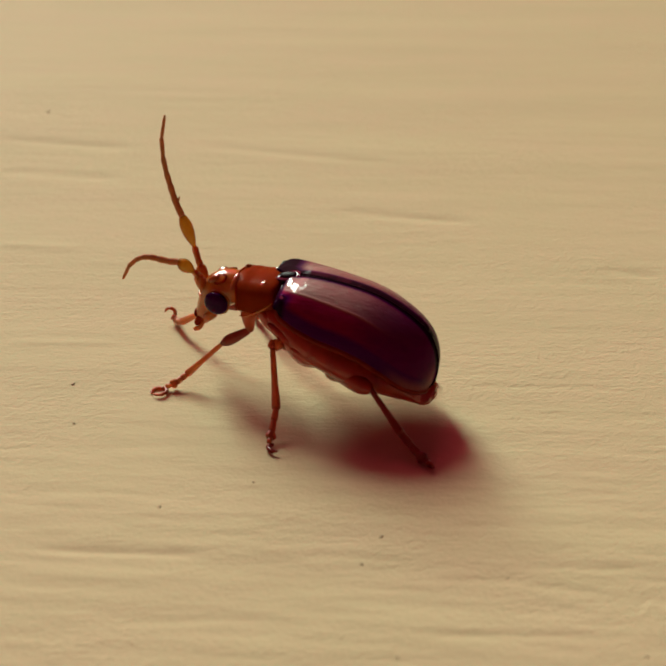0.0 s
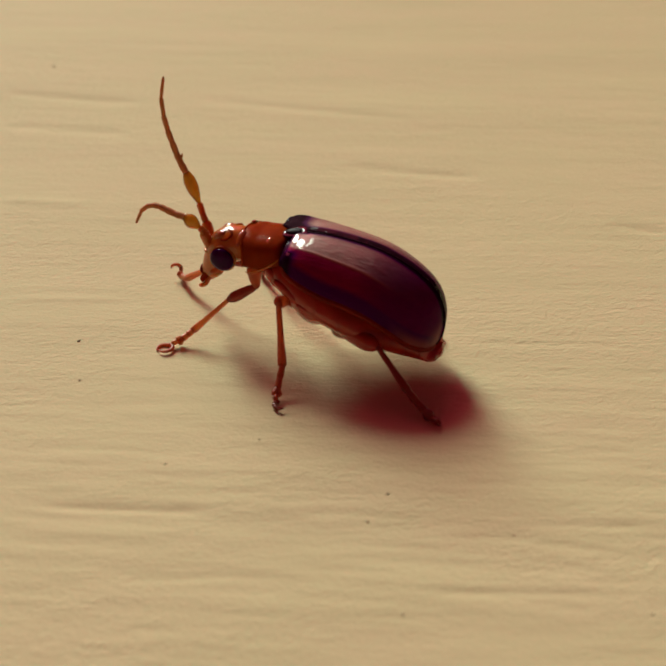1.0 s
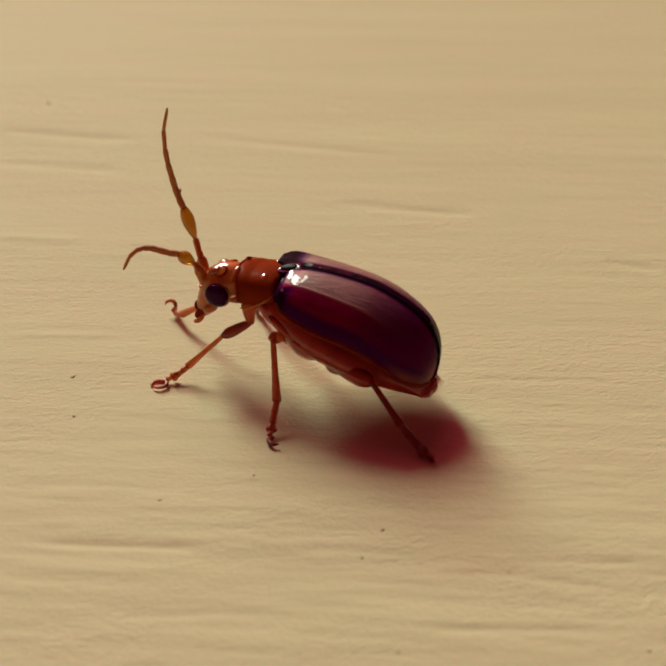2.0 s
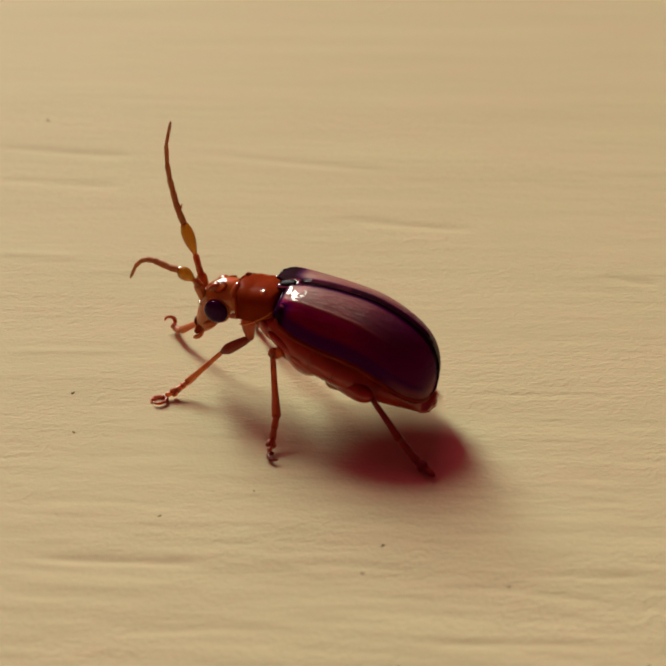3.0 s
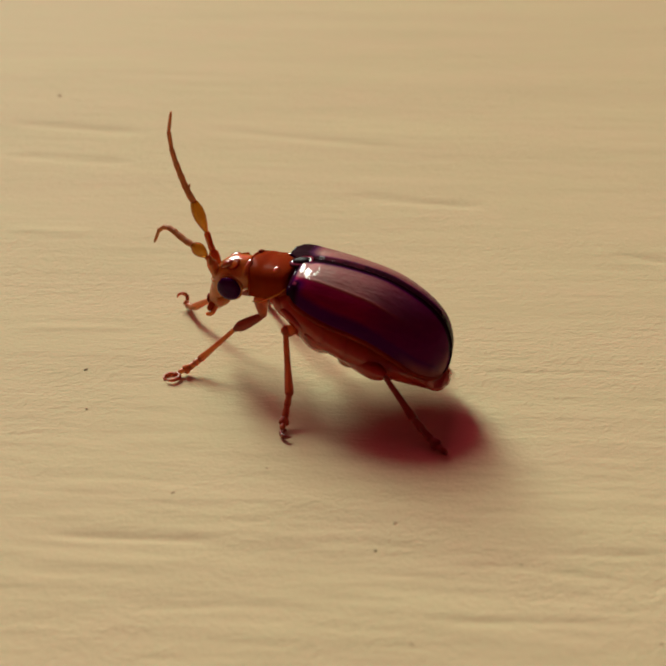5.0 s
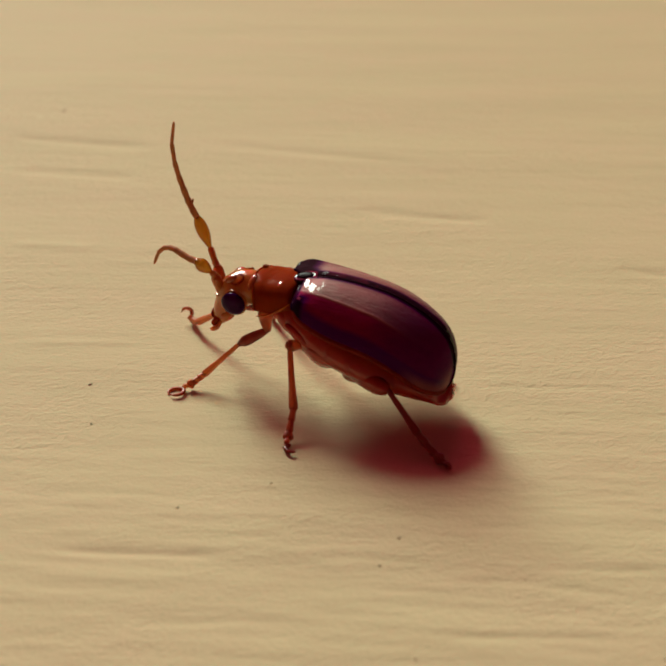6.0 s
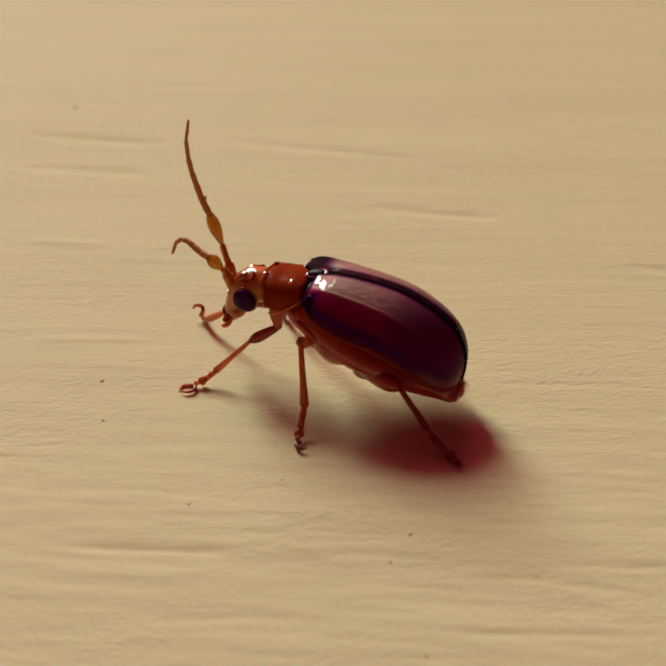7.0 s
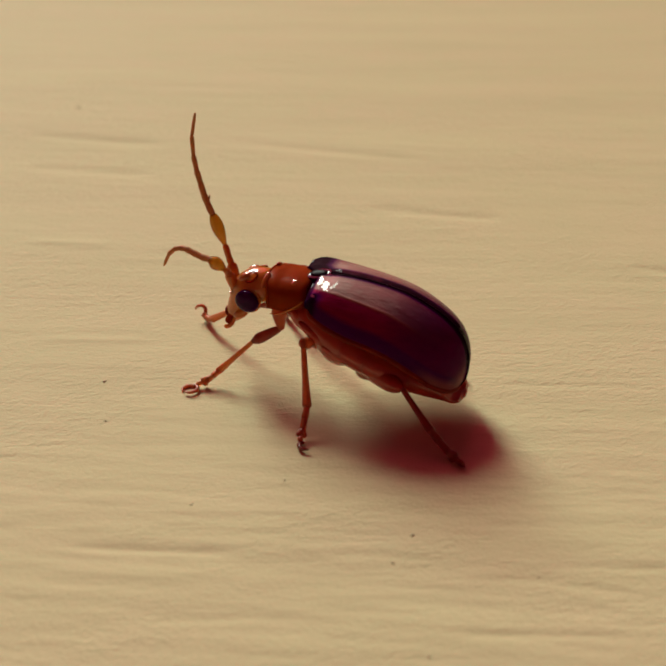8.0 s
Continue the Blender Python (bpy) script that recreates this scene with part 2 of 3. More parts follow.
def spline(points, steps):
    """A smooth line through points (Catmull-Rom), with steps pieces between neighbours."""
    p = np.array(points, float)
    p = np.vstack([2 * p[0] - p[1], p, 2 * p[-1] - p[-2]])
    out = []
    for i in range(1, len(p) - 2):
        for u in np.linspace(0, 1, steps, endpoint=False):
            a, b, c, d = p[i - 1 : i + 3]
            out.append(0.5 * (2 * b + (c - a) * u + (2 * a - 5 * b + 4 * c - d) * u**2 + (3 * b - a - 3 * c + d) * u**3))
    return np.array(out + [p[-2]])


def skin(bm, rings, closed=True, caps=True):
    """Faces between rings of points."""
    made = [[bm.verts.new(v) for v in ring] for ring in rings]
    n = len(made[0])
    for a, b in zip(made, made[1:]):
        for i in range(n if closed else n - 1):
            j = (i + 1) % n
            bm.faces.new((a[i], a[j], b[j], b[i]))
    if caps and closed:
        bm.faces.new(made[0])
        bm.faces.new(made[-1])
    return made


def tube(bm, points, radii, steps=5, sides=12, flat=1.0, up=(0, 0, 1), ridge=0.0):
    """A round limb along points, with a radius at each; flat: its width across 'up' against that along it."""
    line = spline([(*p, r) for p, r in zip(points, radii)], steps)
    path, width = line[:, :3], line[:, 3]
    ahead = np.gradient(path, axis=0)
    ahead /= np.linalg.norm(ahead, axis=1)[:, None]
    side = np.cross(ahead, up)
    side /= np.linalg.norm(side, axis=1)[:, None] + 1e-9
    over = np.cross(side, ahead)
    rings = []
    ends = [(0, 0.35, -0.7), (0, 0.8, -0.35)], [(-1, 0.8, 0.35), (-1, 0.35, 0.7)]
    turns = np.linspace(0, 2 * math.pi, sides, endpoint=False)

    def ring(i, shrink, push):
        r = max(width[i], 0.004) * shrink
        middle = path[i] + ahead[i] * push * max(width[i], 0.004)
        return [middle + r * (1 + ridge * math.cos(4 * a)) * (math.cos(a) * flat * side[i] + math.sin(a) * over[i]) for a in turns]

    for i, s, q in ends[0]:
        rings.append(ring(i, s, q))
    rings += [ring(i, 1, 0) for i in range(len(path))]
    for i, s, q in ends[1]:
        rings.append(ring(i, s, q))
    skin(bm, rings)
    return bm


def ball(bm, middle, radii, turn=(0, 0, 0), n=24, square=1.0):
    """An ellipsoid; square under 1 makes it fuller at the corners."""
    m = Matrix.LocRotScale(Vector(middle), Euler([radians(a) for a in turn]), None)
    rings = []
    for i in range(1, n // 2):
        a = math.pi * i / (n // 2)
        ring = []
        for k in range(n):
            b = 2 * math.pi * k / n
            v = [math.cos(a), math.sin(a) * math.cos(b), math.sin(a) * math.sin(b)]
            v = [math.copysign(abs(c) ** square, c) * r for c, r in zip(v, radii)]
            ring.append(m @ Vector(v))
        rings.append(ring)
    skin(bm, rings)
    return bm


# ---- room ----
def box(bm, x0, x1, y0, y1, z0, z1):
    vs = [bm.verts.new((x, y, z)) for x in (x0, x1) for y in (y0, y1) for z in (z0, z1)]
    for f in ((0, 1, 3, 2), (4, 6, 7, 5), (0, 4, 5, 1), (2, 3, 7, 6), (0, 2, 6, 4), (1, 5, 7, 3)):
        bm.faces.new([vs[i] for i in f])


def block(name, mat, boxes, parent=None, label="", kind=""):
    bm = bmesh.new()
    for b in boxes:
        box(bm, *b)
    bmesh.ops.recalc_face_normals(bm, faces=bm.faces)
    me = bpy.data.meshes.new(name)
    bm.to_mesh(me)
    bm.free()
    me.materials.append(mat)
    ob = new(name, me)
    ob.parent = parent
    return tagged(ob, label, kind=kind)


# added walls and ceiling, never in view; their red bounce tints the shade
T = 0.12
wx0, wx1 = WIN_X - WIN_W / 2, WIN_X + WIN_W / 2
block("wall_north", RED_BOUNCE, [
    (ROOM_X0, wx0, ROOM_Y1, ROOM_Y1 + T, 0, ROOM_H), (wx1, ROOM_X1, ROOM_Y1, ROOM_Y1 + T, 0, ROOM_H),
    (wx0, wx1, ROOM_Y1, ROOM_Y1 + T, 0, WIN_Z0), (wx0, wx1, ROOM_Y1, ROOM_Y1 + T, WIN_Z1, ROOM_H)],
    label="unseen wall, red to tint the shade, with a window opening", kind="structure")
block("wall_south", RED_BOUNCE, [(ROOM_X0, ROOM_X1, ROOM_Y0 - T, ROOM_Y0, 0, ROOM_H)], label="unseen wall, red to tint the shade", kind="structure")
block("wall_west", RED_BOUNCE, [(ROOM_X0 - T, ROOM_X0, ROOM_Y0 - T, ROOM_Y1 + T, 0, ROOM_H)], label="unseen wall, red to tint the shade", kind="structure")
block("wall_east", RED_BOUNCE, [(ROOM_X1, ROOM_X1 + T, ROOM_Y0 - T, ROOM_Y1 + T, 0, ROOM_H)], label="unseen wall, red to tint the shade", kind="structure")
block("ceiling", CEIL_BOUNCE, [(ROOM_X0 - T, ROOM_X1 + T, ROOM_Y0 - T, ROOM_Y1 + T, ROOM_H, ROOM_H + 0.1)], label="unseen ceiling, red to tint the shade", kind="structure")


# ---- board ----
def smooth_noise(x, y, seed):
    """Value noise, vectorised."""
    table = np.random.RandomState(seed).rand(256, 256)
    xi, yi = np.floor(x).astype(int), np.floor(y).astype(int)
    u, v = x - xi, y - yi
    u, v = u * u * (3 - 2 * u), v * v * (3 - 2 * v)
    at = lambda a, b: table[a % 256, b % 256]  # noqa: E731
    low = at(xi, yi) * (1 - u) + at(xi + 1, yi) * u
    high = at(xi, yi + 1) * (1 - u) + at(xi + 1, yi + 1) * u
    return low * (1 - v) + high * v - 0.5


GROOVES = [   # brush marks and scratches: both ends, height and width
    (2.66, -10.51, 6.05, -11.17, -0.022, 0.09),
    (-6.38, -9.58, -2.60, -9.81, -0.035, 0.12),
    (-11.62, 14.12, -6.62, 13.15, -0.050, 0.30),
    (-11.07, 11.18, -6.62, 10.55, -0.040, 0.28),
    (-4.61, 13.49, 2.58, 11.73, -0.035, 0.28),
    (0.21, 8.06, 4.68, 7.11, -0.040, 0.25),
    (-10.04, 5.62, -7.30, 5.27, 0.030, 0.20),
    (8.02, 4.00, 9.62, 3.39, -0.040, 0.22),
    (-0.59, -9.75, 1.96, -10.08, -0.020, 0.10),
    (3.77, -10.19, 7.07, -10.34, -0.020, 0.10),
    (-4.17, -12.02, -0.73, -11.88, -0.020, 0.10),
    (3.42, -2.70, 7.72, -2.91, -0.020, 0.12),
    (1.84, -12.41, 6.66, -12.54, -0.022, 0.10),
    (-8.69, -0.38, -5.49, -0.51, 0.020, 0.12),
]


def relief(x, y):
    """The height of the brushed paint over the flat board, in millimetres."""
    a = radians(-6)
    along, across = x * math.cos(a) + y * math.sin(a), y * math.cos(a) - x * math.sin(a)
    across = across + 0.10 * smooth_noise(along / 7, across / 5, 1)
    h = 0.011 * smooth_noise(along / 14, across / 1.2, 2)
    rough = 1 + 1.7 * np.clip((-2 - y) / 7, 0, 1)   # stronger ridges towards the camera, set to fit its view
    h += rough * 0.007 * smooth_noise(along / 8, across / 0.42, 3)
    h += rough * 0.008 * smooth_noise(along / 1.0, across / 0.22, 4)
    for x0, y0, x1, y1, height, width in GROOVES:
        dx, dy = x1 - x0, y1 - y0
        size = math.hypot(dx, dy)
        u = ((x - x0) * dx + (y - y0) * dy) / size / size
        v = ((y - y0) * dx - (x - x0) * dy) / size + 0.25 * width * smooth_noise(x / 2.5, y * 0 + height * 900, 9)
        h = h + 0.9 * height * np.exp(-(v / width) ** 2) * np.clip(u * 6, 0, 1) * np.clip((1 - u) * 6, 0, 1)
    return h


def spread(near0, near1, step, far0, far1, n=14):
    """Even steps where it is near, widening ones out to the far ends."""
    g = np.linspace(0, 1, n)[1:] ** 3
    return np.r_[(near0 + (far0 - near0) * g)[::-1], np.arange(near0, near1 + step / 2, step), near1 + (far1 - near1) * g]


def board():
    xs = spread(-17, 17, 0.16, (ROOM_X0 - T) / MM, (ROOM_X1 + T) / MM)
    ys = spread(-16, 34, 0.09, (ROOM_Y0 - T) / MM, (ROOM_Y1 + T) / MM)
    gx, gy = np.meshgrid(xs, ys)
    edge = np.clip(np.minimum.reduce([gx + 17, 17 - gx, gy + 16, 34 - gy]) / 3, 0, 1)
    gz = relief(gx, gy) * edge - 0.03
    nx, ny = len(xs), len(ys)
    verts = np.stack([gx, gy, gz], -1).reshape(-1, 3) * MM
    i = np.arange(nx * ny).reshape(ny, nx)
    faces = np.stack([i[:-1, :-1], i[:-1, 1:], i[1:, 1:], i[1:, :-1]], -1).reshape(-1, 4)
    me = bpy.data.meshes.new("floor")
    me.from_pydata(verts.tolist(), [], faces.tolist())
    me.shade_smooth()
    me.materials.append(PAINT)
    return tagged(new("floor", me), "cream painted wooden floor with fine brush ridges", kind="structure")


board()


# ---- beetle ----
beetle = new("leaf_beetle")
beetle.empty_display_size = 0.002
tagged(beetle, "orange leaf beetle with dark maroon wing cases on cream paint", "beetle")
beetle.matrix_basis = pose(-1.0114 * MM, -2.5034 * MM, 0, 0, 0, 158)   # x ahead, y to its left, z up

SUTURE = [(-0.02, 3.09), (-0.30, 3.12), (-1.17, 3.14), (-2.18, 3.02), (-2.85, 2.80), (-3.40, 2.50), (-3.76, 2.18), (-3.95, 1.80), (-4.01, 1.38), (-3.94, 0.94), (-3.80, 0.68)]
MARGIN = [(-0.10, 1.02, 2.58), (-0.28, 1.14, 2.45), (-0.68, 1.28, 2.32), (-1.30, 1.40, 2.18), (-1.93, 1.46, 2.08), (-2.48, 1.45, 1.90),
          (-3.05, 1.34, 1.54), (-3.41, 1.12, 1.19), (-3.68, 0.74, 0.90), (-3.80, 0.32, 0.73), (-3.81, 0.03, 0.67)]


def even(points, n):
    """n points at even steps along a smooth line."""
    line = spline(points, 12)
    far = np.r_[0, np.cumsum(np.linalg.norm(np.diff(line, axis=0), axis=1))]
    return np.stack([np.interp(np.linspace(0, far[-1], n), far, c) for c in line.T], 1)


def step(low, high, v):
    u = min(1, max(0, (v - low) / (high - low)))
    return u * u * (3 - 2 * u)


def elytron(side):
    """One wing case: a domed shell from the suture to the outer margin, with a keel along it and a rolled rim."""
    n_rows, n_across = 56, 64
    top, low = even(SUTURE, n_rows), even(MARGIN, n_rows)
    girth = 1.0 if side > 0 else 0.88   # the far one is narrowed to fit its outline from the camera
    bm = bmesh.new()
    layers = [bm.verts.layers.float.new(name) for name in ("mirror_dark", "gloss", "pale", "sheen")]
    rings, marks = [], []
    for row, ((xs, zs), (xm, ym, zm)) in enumerate(zip(top, low)):
        ring, mark = [], []
        far = row * 0.1                                   # about the millimetres from the front edge
        full = 0.80 + 0.14 * step(0.2, 2.2, far) if side > 0 else 0.74 + 0.36 * step(0.2, 2.6, far)
        shift = (0.05 if side > 0 else 0.34) * math.exp(-far / 0.9)
        for k in range(n_across + 1):
            u = k / n_across
            a = math.pi / 2 * u
            sn, cs = math.sin(a) ** full, math.cos(a) ** full if k < n_across else 0.0
            y, z = 0.012 + (ym * girth - 0.012) * sn, zm + (zs - zm) * cs
            z += 0.045 * step(0.0, 0.22, y) * step(4.4, 2.0, far) * step(0.1, 0.7, far) * cs       # the seam lies in a groove
            z += (0.07 if side > 0 else 0.16) * math.exp(-((u - (0.72 if side > 0 else 0.5)) / (0.13 if side > 0 else 0.22)) ** 2 - ((far - 0.15) / 0.5) ** 2)   # the shoulder
            z -= ((0.12 if side > 0 else 0.06) * max(0, 1 - far / 0.22) ** 2 + (0.13 * min(y, 0.75) * math.exp(-(far / 0.22) ** 2) if side > 0 else 0)) * step(1.0, 0.7, u)
            if side > 0:
                z += 0.05 * math.exp(-((far - 0.16) / 0.12) ** 2) * step(0.12, 0.3, y) * step(0.92, 0.7, u)   # a welt shaped to bring the glint close to the front edge
            keel = math.exp(-((u - 0.40 - 0.02 * far) / 0.018) ** 2) * step(0.35, 0.8, far) * step(3.4, 2.2, far)
            z += 0.02 * keel
            x = xs + (xm - xs) * (1 - math.cos(a)) - side * shift * min(1, 7 * u)
            ring.append((x, side * y, z))
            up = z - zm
            # dark bands painted where the case mirrors dim surroundings
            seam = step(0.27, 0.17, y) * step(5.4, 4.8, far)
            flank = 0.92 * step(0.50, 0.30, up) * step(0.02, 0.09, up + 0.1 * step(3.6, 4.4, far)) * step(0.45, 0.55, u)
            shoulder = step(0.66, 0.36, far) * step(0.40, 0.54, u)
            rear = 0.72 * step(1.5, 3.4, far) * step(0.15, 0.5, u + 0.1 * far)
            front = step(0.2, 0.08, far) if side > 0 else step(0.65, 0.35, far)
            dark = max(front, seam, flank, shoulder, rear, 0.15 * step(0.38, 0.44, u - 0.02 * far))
            # pale tone for the floor's reflection on the hind border
            pale = 0.7 * step(0.34, 0.06, min(up, 1)) * step(3.3, 4.2, far) * step(0.10, 0.2, y)
            pale = max(pale, 0.75 * step(4.5, 5.2, far) * step(0.12, 0.3, y))
            shine = 0.95 * step(0.8, 0.45, far) * (0.25 + 0.75 * step(0.05, 0.2, far)) * step(0.72, 0.56, u) + 0.06 + 0.12 * step(4.0, 4.7, far) if side > 0 else 0.35 * step(0.4, 0.8, far)
            silk = step(0.44, 0.36, u - 0.02 * far if side > 0 else u - 0.4) * (1 - 0.9 * max(front, seam)) * step(4.4, 2.2, far) + 0.25 * pale
            # the far case's sheen is painted pale as well
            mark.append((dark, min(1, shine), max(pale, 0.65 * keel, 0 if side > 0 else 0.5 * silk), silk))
        rings.append(ring)
        marks.append(mark)
    # the front edge rolls over into an upright face
    middle = np.array((0, side * 0.3, 2.35))
    roll = []
    for b in (20, 40, 60, 80, 100):
        ring = []
        for p in rings[0]:
            way = np.array((0, *(middle - p)[1:]))
            way /= np.linalg.norm(way)
            ring.append(tuple(np.array(p) + (0.09 * math.sin(radians(b)), 0, 0) + way * (0.3 if b > 90 else 0.09 * (1 - math.cos(radians(b))))))
        roll.insert(0, ring)
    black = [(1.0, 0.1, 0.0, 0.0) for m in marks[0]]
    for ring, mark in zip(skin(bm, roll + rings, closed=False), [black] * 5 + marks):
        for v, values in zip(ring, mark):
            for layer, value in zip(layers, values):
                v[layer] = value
    bmesh.ops.recalc_face_normals(bm, faces=bm.faces)
    if sum(f.normal.z for f in bm.faces) < 0:
        bmesh.ops.reverse_faces(bm, faces=bm.faces)
    bmesh.ops.solidify(bm, geom=list(bm.faces), thickness=0.02)
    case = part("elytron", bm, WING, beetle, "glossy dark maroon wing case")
    edge = bmesh.new()
    n = len(MARGIN)
    tube(edge, [(x - side * (0.05 if side > 0 else 0.24) * math.exp(-5.5 * i / 11), side * y * girth, z - 0.01) for i, (x, y, z) in enumerate(MARGIN)], [0.03] + [0.06] * (n - 3) + [0.05, 0.03], steps=6, sides=8)
    part("rim", edge, EDGE, case, "red-brown rolled outer edge")
    if side > 0:
        edge = bmesh.new()   # the two cases meet in a raised glossy bead
        tube(edge, [(x, 0.03, z - 0.01) for x, z in SUTURE[1:]], [0.02] + [0.035] * (len(SUTURE) - 3) + [0.03], steps=6, sides=8)
        part("suture_bead", edge, VELVET, case, "narrow black bead along the seam")
    return case


for side in (1, -1):
    elytron(side)


def section(x, half, low, high, n=28, square=0.8):
    """One upright cross-section of a body, wider at the shoulders for square under 1."""
    ring = []
    for k in range(n):
        a = 2 * math.pi * k / n
        c, s = math.cos(a), math.sin(a)
        ring.append((x, half * math.copysign(abs(c) ** square, c), (low + high) / 2 + (high - low) / 2 * math.copysign(abs(s) ** square, s)))
    return ring


def body(name, mat, rows, label="", steps=5, square=0.8, parent=None):
    """A body through rows of x, half width, underside and back."""
    bm = bmesh.new()
    skin(bm, [section(*row, square=square) for row in spline(rows, steps)])
    return part(name, bm, mat, parent or beetle, label)


SHIELD = [(0.03, 0.45, 2.35, 2.86), (0.10, 0.72, 2.26, 2.95), (0.32, 0.79, 2.14, 2.98), (0.58, 0.80, 2.06, 2.965), (0.80, 0.80, 2.03, 2.945), (1.02, 0.79, 2.02, 2.95), (1.22, 0.75, 2.02, 2.92), (1.33, 0.68, 2.06, 2.85), (1.36, 0.52, 2.16, 2.72)]


def shield_ring(row, square=0.74):
    """A section of the shield, its sides swept back."""
    x, half = row[0], row[1]
    sweep = 0.24 * step(0.5, 1.3, x)
    return [(px - sweep * (py / half) ** 2, py, pz) for px, py, pz in section(*row, square=square)]


bm = bmesh.new()
skin(bm, [shield_ring(row) for row in spline(SHIELD, 5)])
shield = part("pronotum", bm, RUST, beetle, "glossy rust-red shield behind the head")
body("thorax", BELLY, [(0.8, 0.3, 1.85, 2.2), (0.45, 0.6, 1.78, 2.4), (0.1, 0.82, 1.54, 2.5), (-0.3, 1.0, 1.14, 2.5), (-0.7, 1.18, 0.89, 2.4), (-1.1, 1.25, 0.91, 2.3), (-1.45, 1.0, 1.1, 2.1)],
     "red-brown underside of the thorax", square=0.95)
thorax = bpy.data.objects["thorax"]
for side in (1, -1):
    for middle, size, turn in (((-0.42, 0.97, 1.78), (0.66, 0.12, 0.13), (0, -26, 12)), ((-1.15, 1.17, 1.50), (0.60, 0.11, 0.12), (0, -17, 4)), ((0.22, 0.68, 2.02), (0.32, 0.10, 0.16), (0, -40, 16))):
        bm = bmesh.new()
        ball(bm, (middle[0], side * middle[1], middle[2]), size, (turn[0], turn[1], -side * turn[2]), 20, 0.9)
        part("side_plate", bm, BELLY, thorax)
    bm = bmesh.new()
    ball(bm, (-1.66, side * 0.78, 0.97), (0.36, 0.22, 0.17), (0, 8, side * -20), 20)
    part("hind_coxa", bm, GLASS, thorax, "glossy rust-brown hip plate")
    # bump added over the hip to catch a glint
    bm = bmesh.new()
    ball(bm, (-1.74, side * 1.02, 1.10), (0.16, 0.06, 0.06), (0, 8, side * -12), 16)
    part("hip_glint_bump", bm, GLASS, thorax, "glossy bump that catches a glint over the hip")
    bm = bmesh.new()
    tube(bm, [(0.97, side * 0.72, 2.06), (0.75, side * 0.77, 2.13), (0.5, side * 0.79, 2.26), (0.25, side * 0.785, 2.43), (0.07, side * 0.73, 2.58)], [0.012, 0.026, 0.03, 0.03, 0.015], sides=8)
    part("margin", bm, AMBER, shield, "pale raised side edge")
    # glossy bump added to catch the glint at the shield's front corner
    bm = bmesh.new()
    ball(bm, (1.18, side * 0.46, 2.845), (0.09, 0.26, 0.06), (side * -30, 0, 0), 16)
    part("front_glint_bump", bm, GLASS, shield)
    # second added bump, for the glint further back on the shield
    bm = bmesh.new()
    ball(bm, (0.40, side * 0.52, 2.865), (0.11, 0.20, 0.06), (side * -30, 0, 0), 16)
    part("hind_glint_bump", bm, GLASS, shield)
bm = bmesh.new()
ring = shield_ring((1.25, 0.75, 2.02, 2.92))
tube(bm, [*ring, ring[0]], [0.022] * (len(ring) + 1), steps=2, sides=8, up=(1, 0, 0))
part("collar", bm, RUST, shield, "narrow raised front edge")
bm = bmesh.new()
# tilted so that it mirrors the daylight towards the camera
ball(bm, (-0.10, 0.05, 3.05), (0.34, 0.23, 0.045), (-14, 14, 0), 24, 0.9)
plate = part("scutellum", bm, RIM, beetle, "small glossy black plate between the wing cases")
bm = bmesh.new()
# matt disc added so that the plate's glint shows as a ring
ball(bm, (-0.08, 0.055, 3.09), (0.24, 0.13, 0.035), (-14, 14, 0), 20)
part("disc", bm, VELVET, plate, "matt black raised middle")

ABDOMEN = [(-1.1, 1.28, 1.0, 2.2), (-1.7, 1.32, 0.84, 2.0), (-2.25, 1.28, 0.68, 1.8), (-2.8, 1.15, 0.56, 1.6), (-3.3, 0.95, 0.46, 1.35), (-3.62, 0.74, 0.41, 0.95), (-3.78, 0.58, 0.36, 0.66), (-3.89, 0.42, 0.34, 0.58), (-3.95, 0.16, 0.38, 0.52)]
belly = None
line = spline(ABDOMEN, 8)
for i in range(8):
    rows = line[i * 8 : i * 8 + 9].copy()
    grow = np.linspace(0, 1, len(rows))[:, None] * np.array([0, 0.004, -0.006, 0])
    rows = rows + grow
    tail = rows[-1] + np.array([-0.02, -0.006, 0.008, -0.01])
    bm = bmesh.new()
    skin(bm, [section(*r, square=0.95) for r in [*rows, tail]])
    if belly is None:
        belly = part("abdomen", bm, BELLY, beetle, "red-brown segmented abdomen")
    else:
        part("abdominal_segment", bm, BELLY, belly)

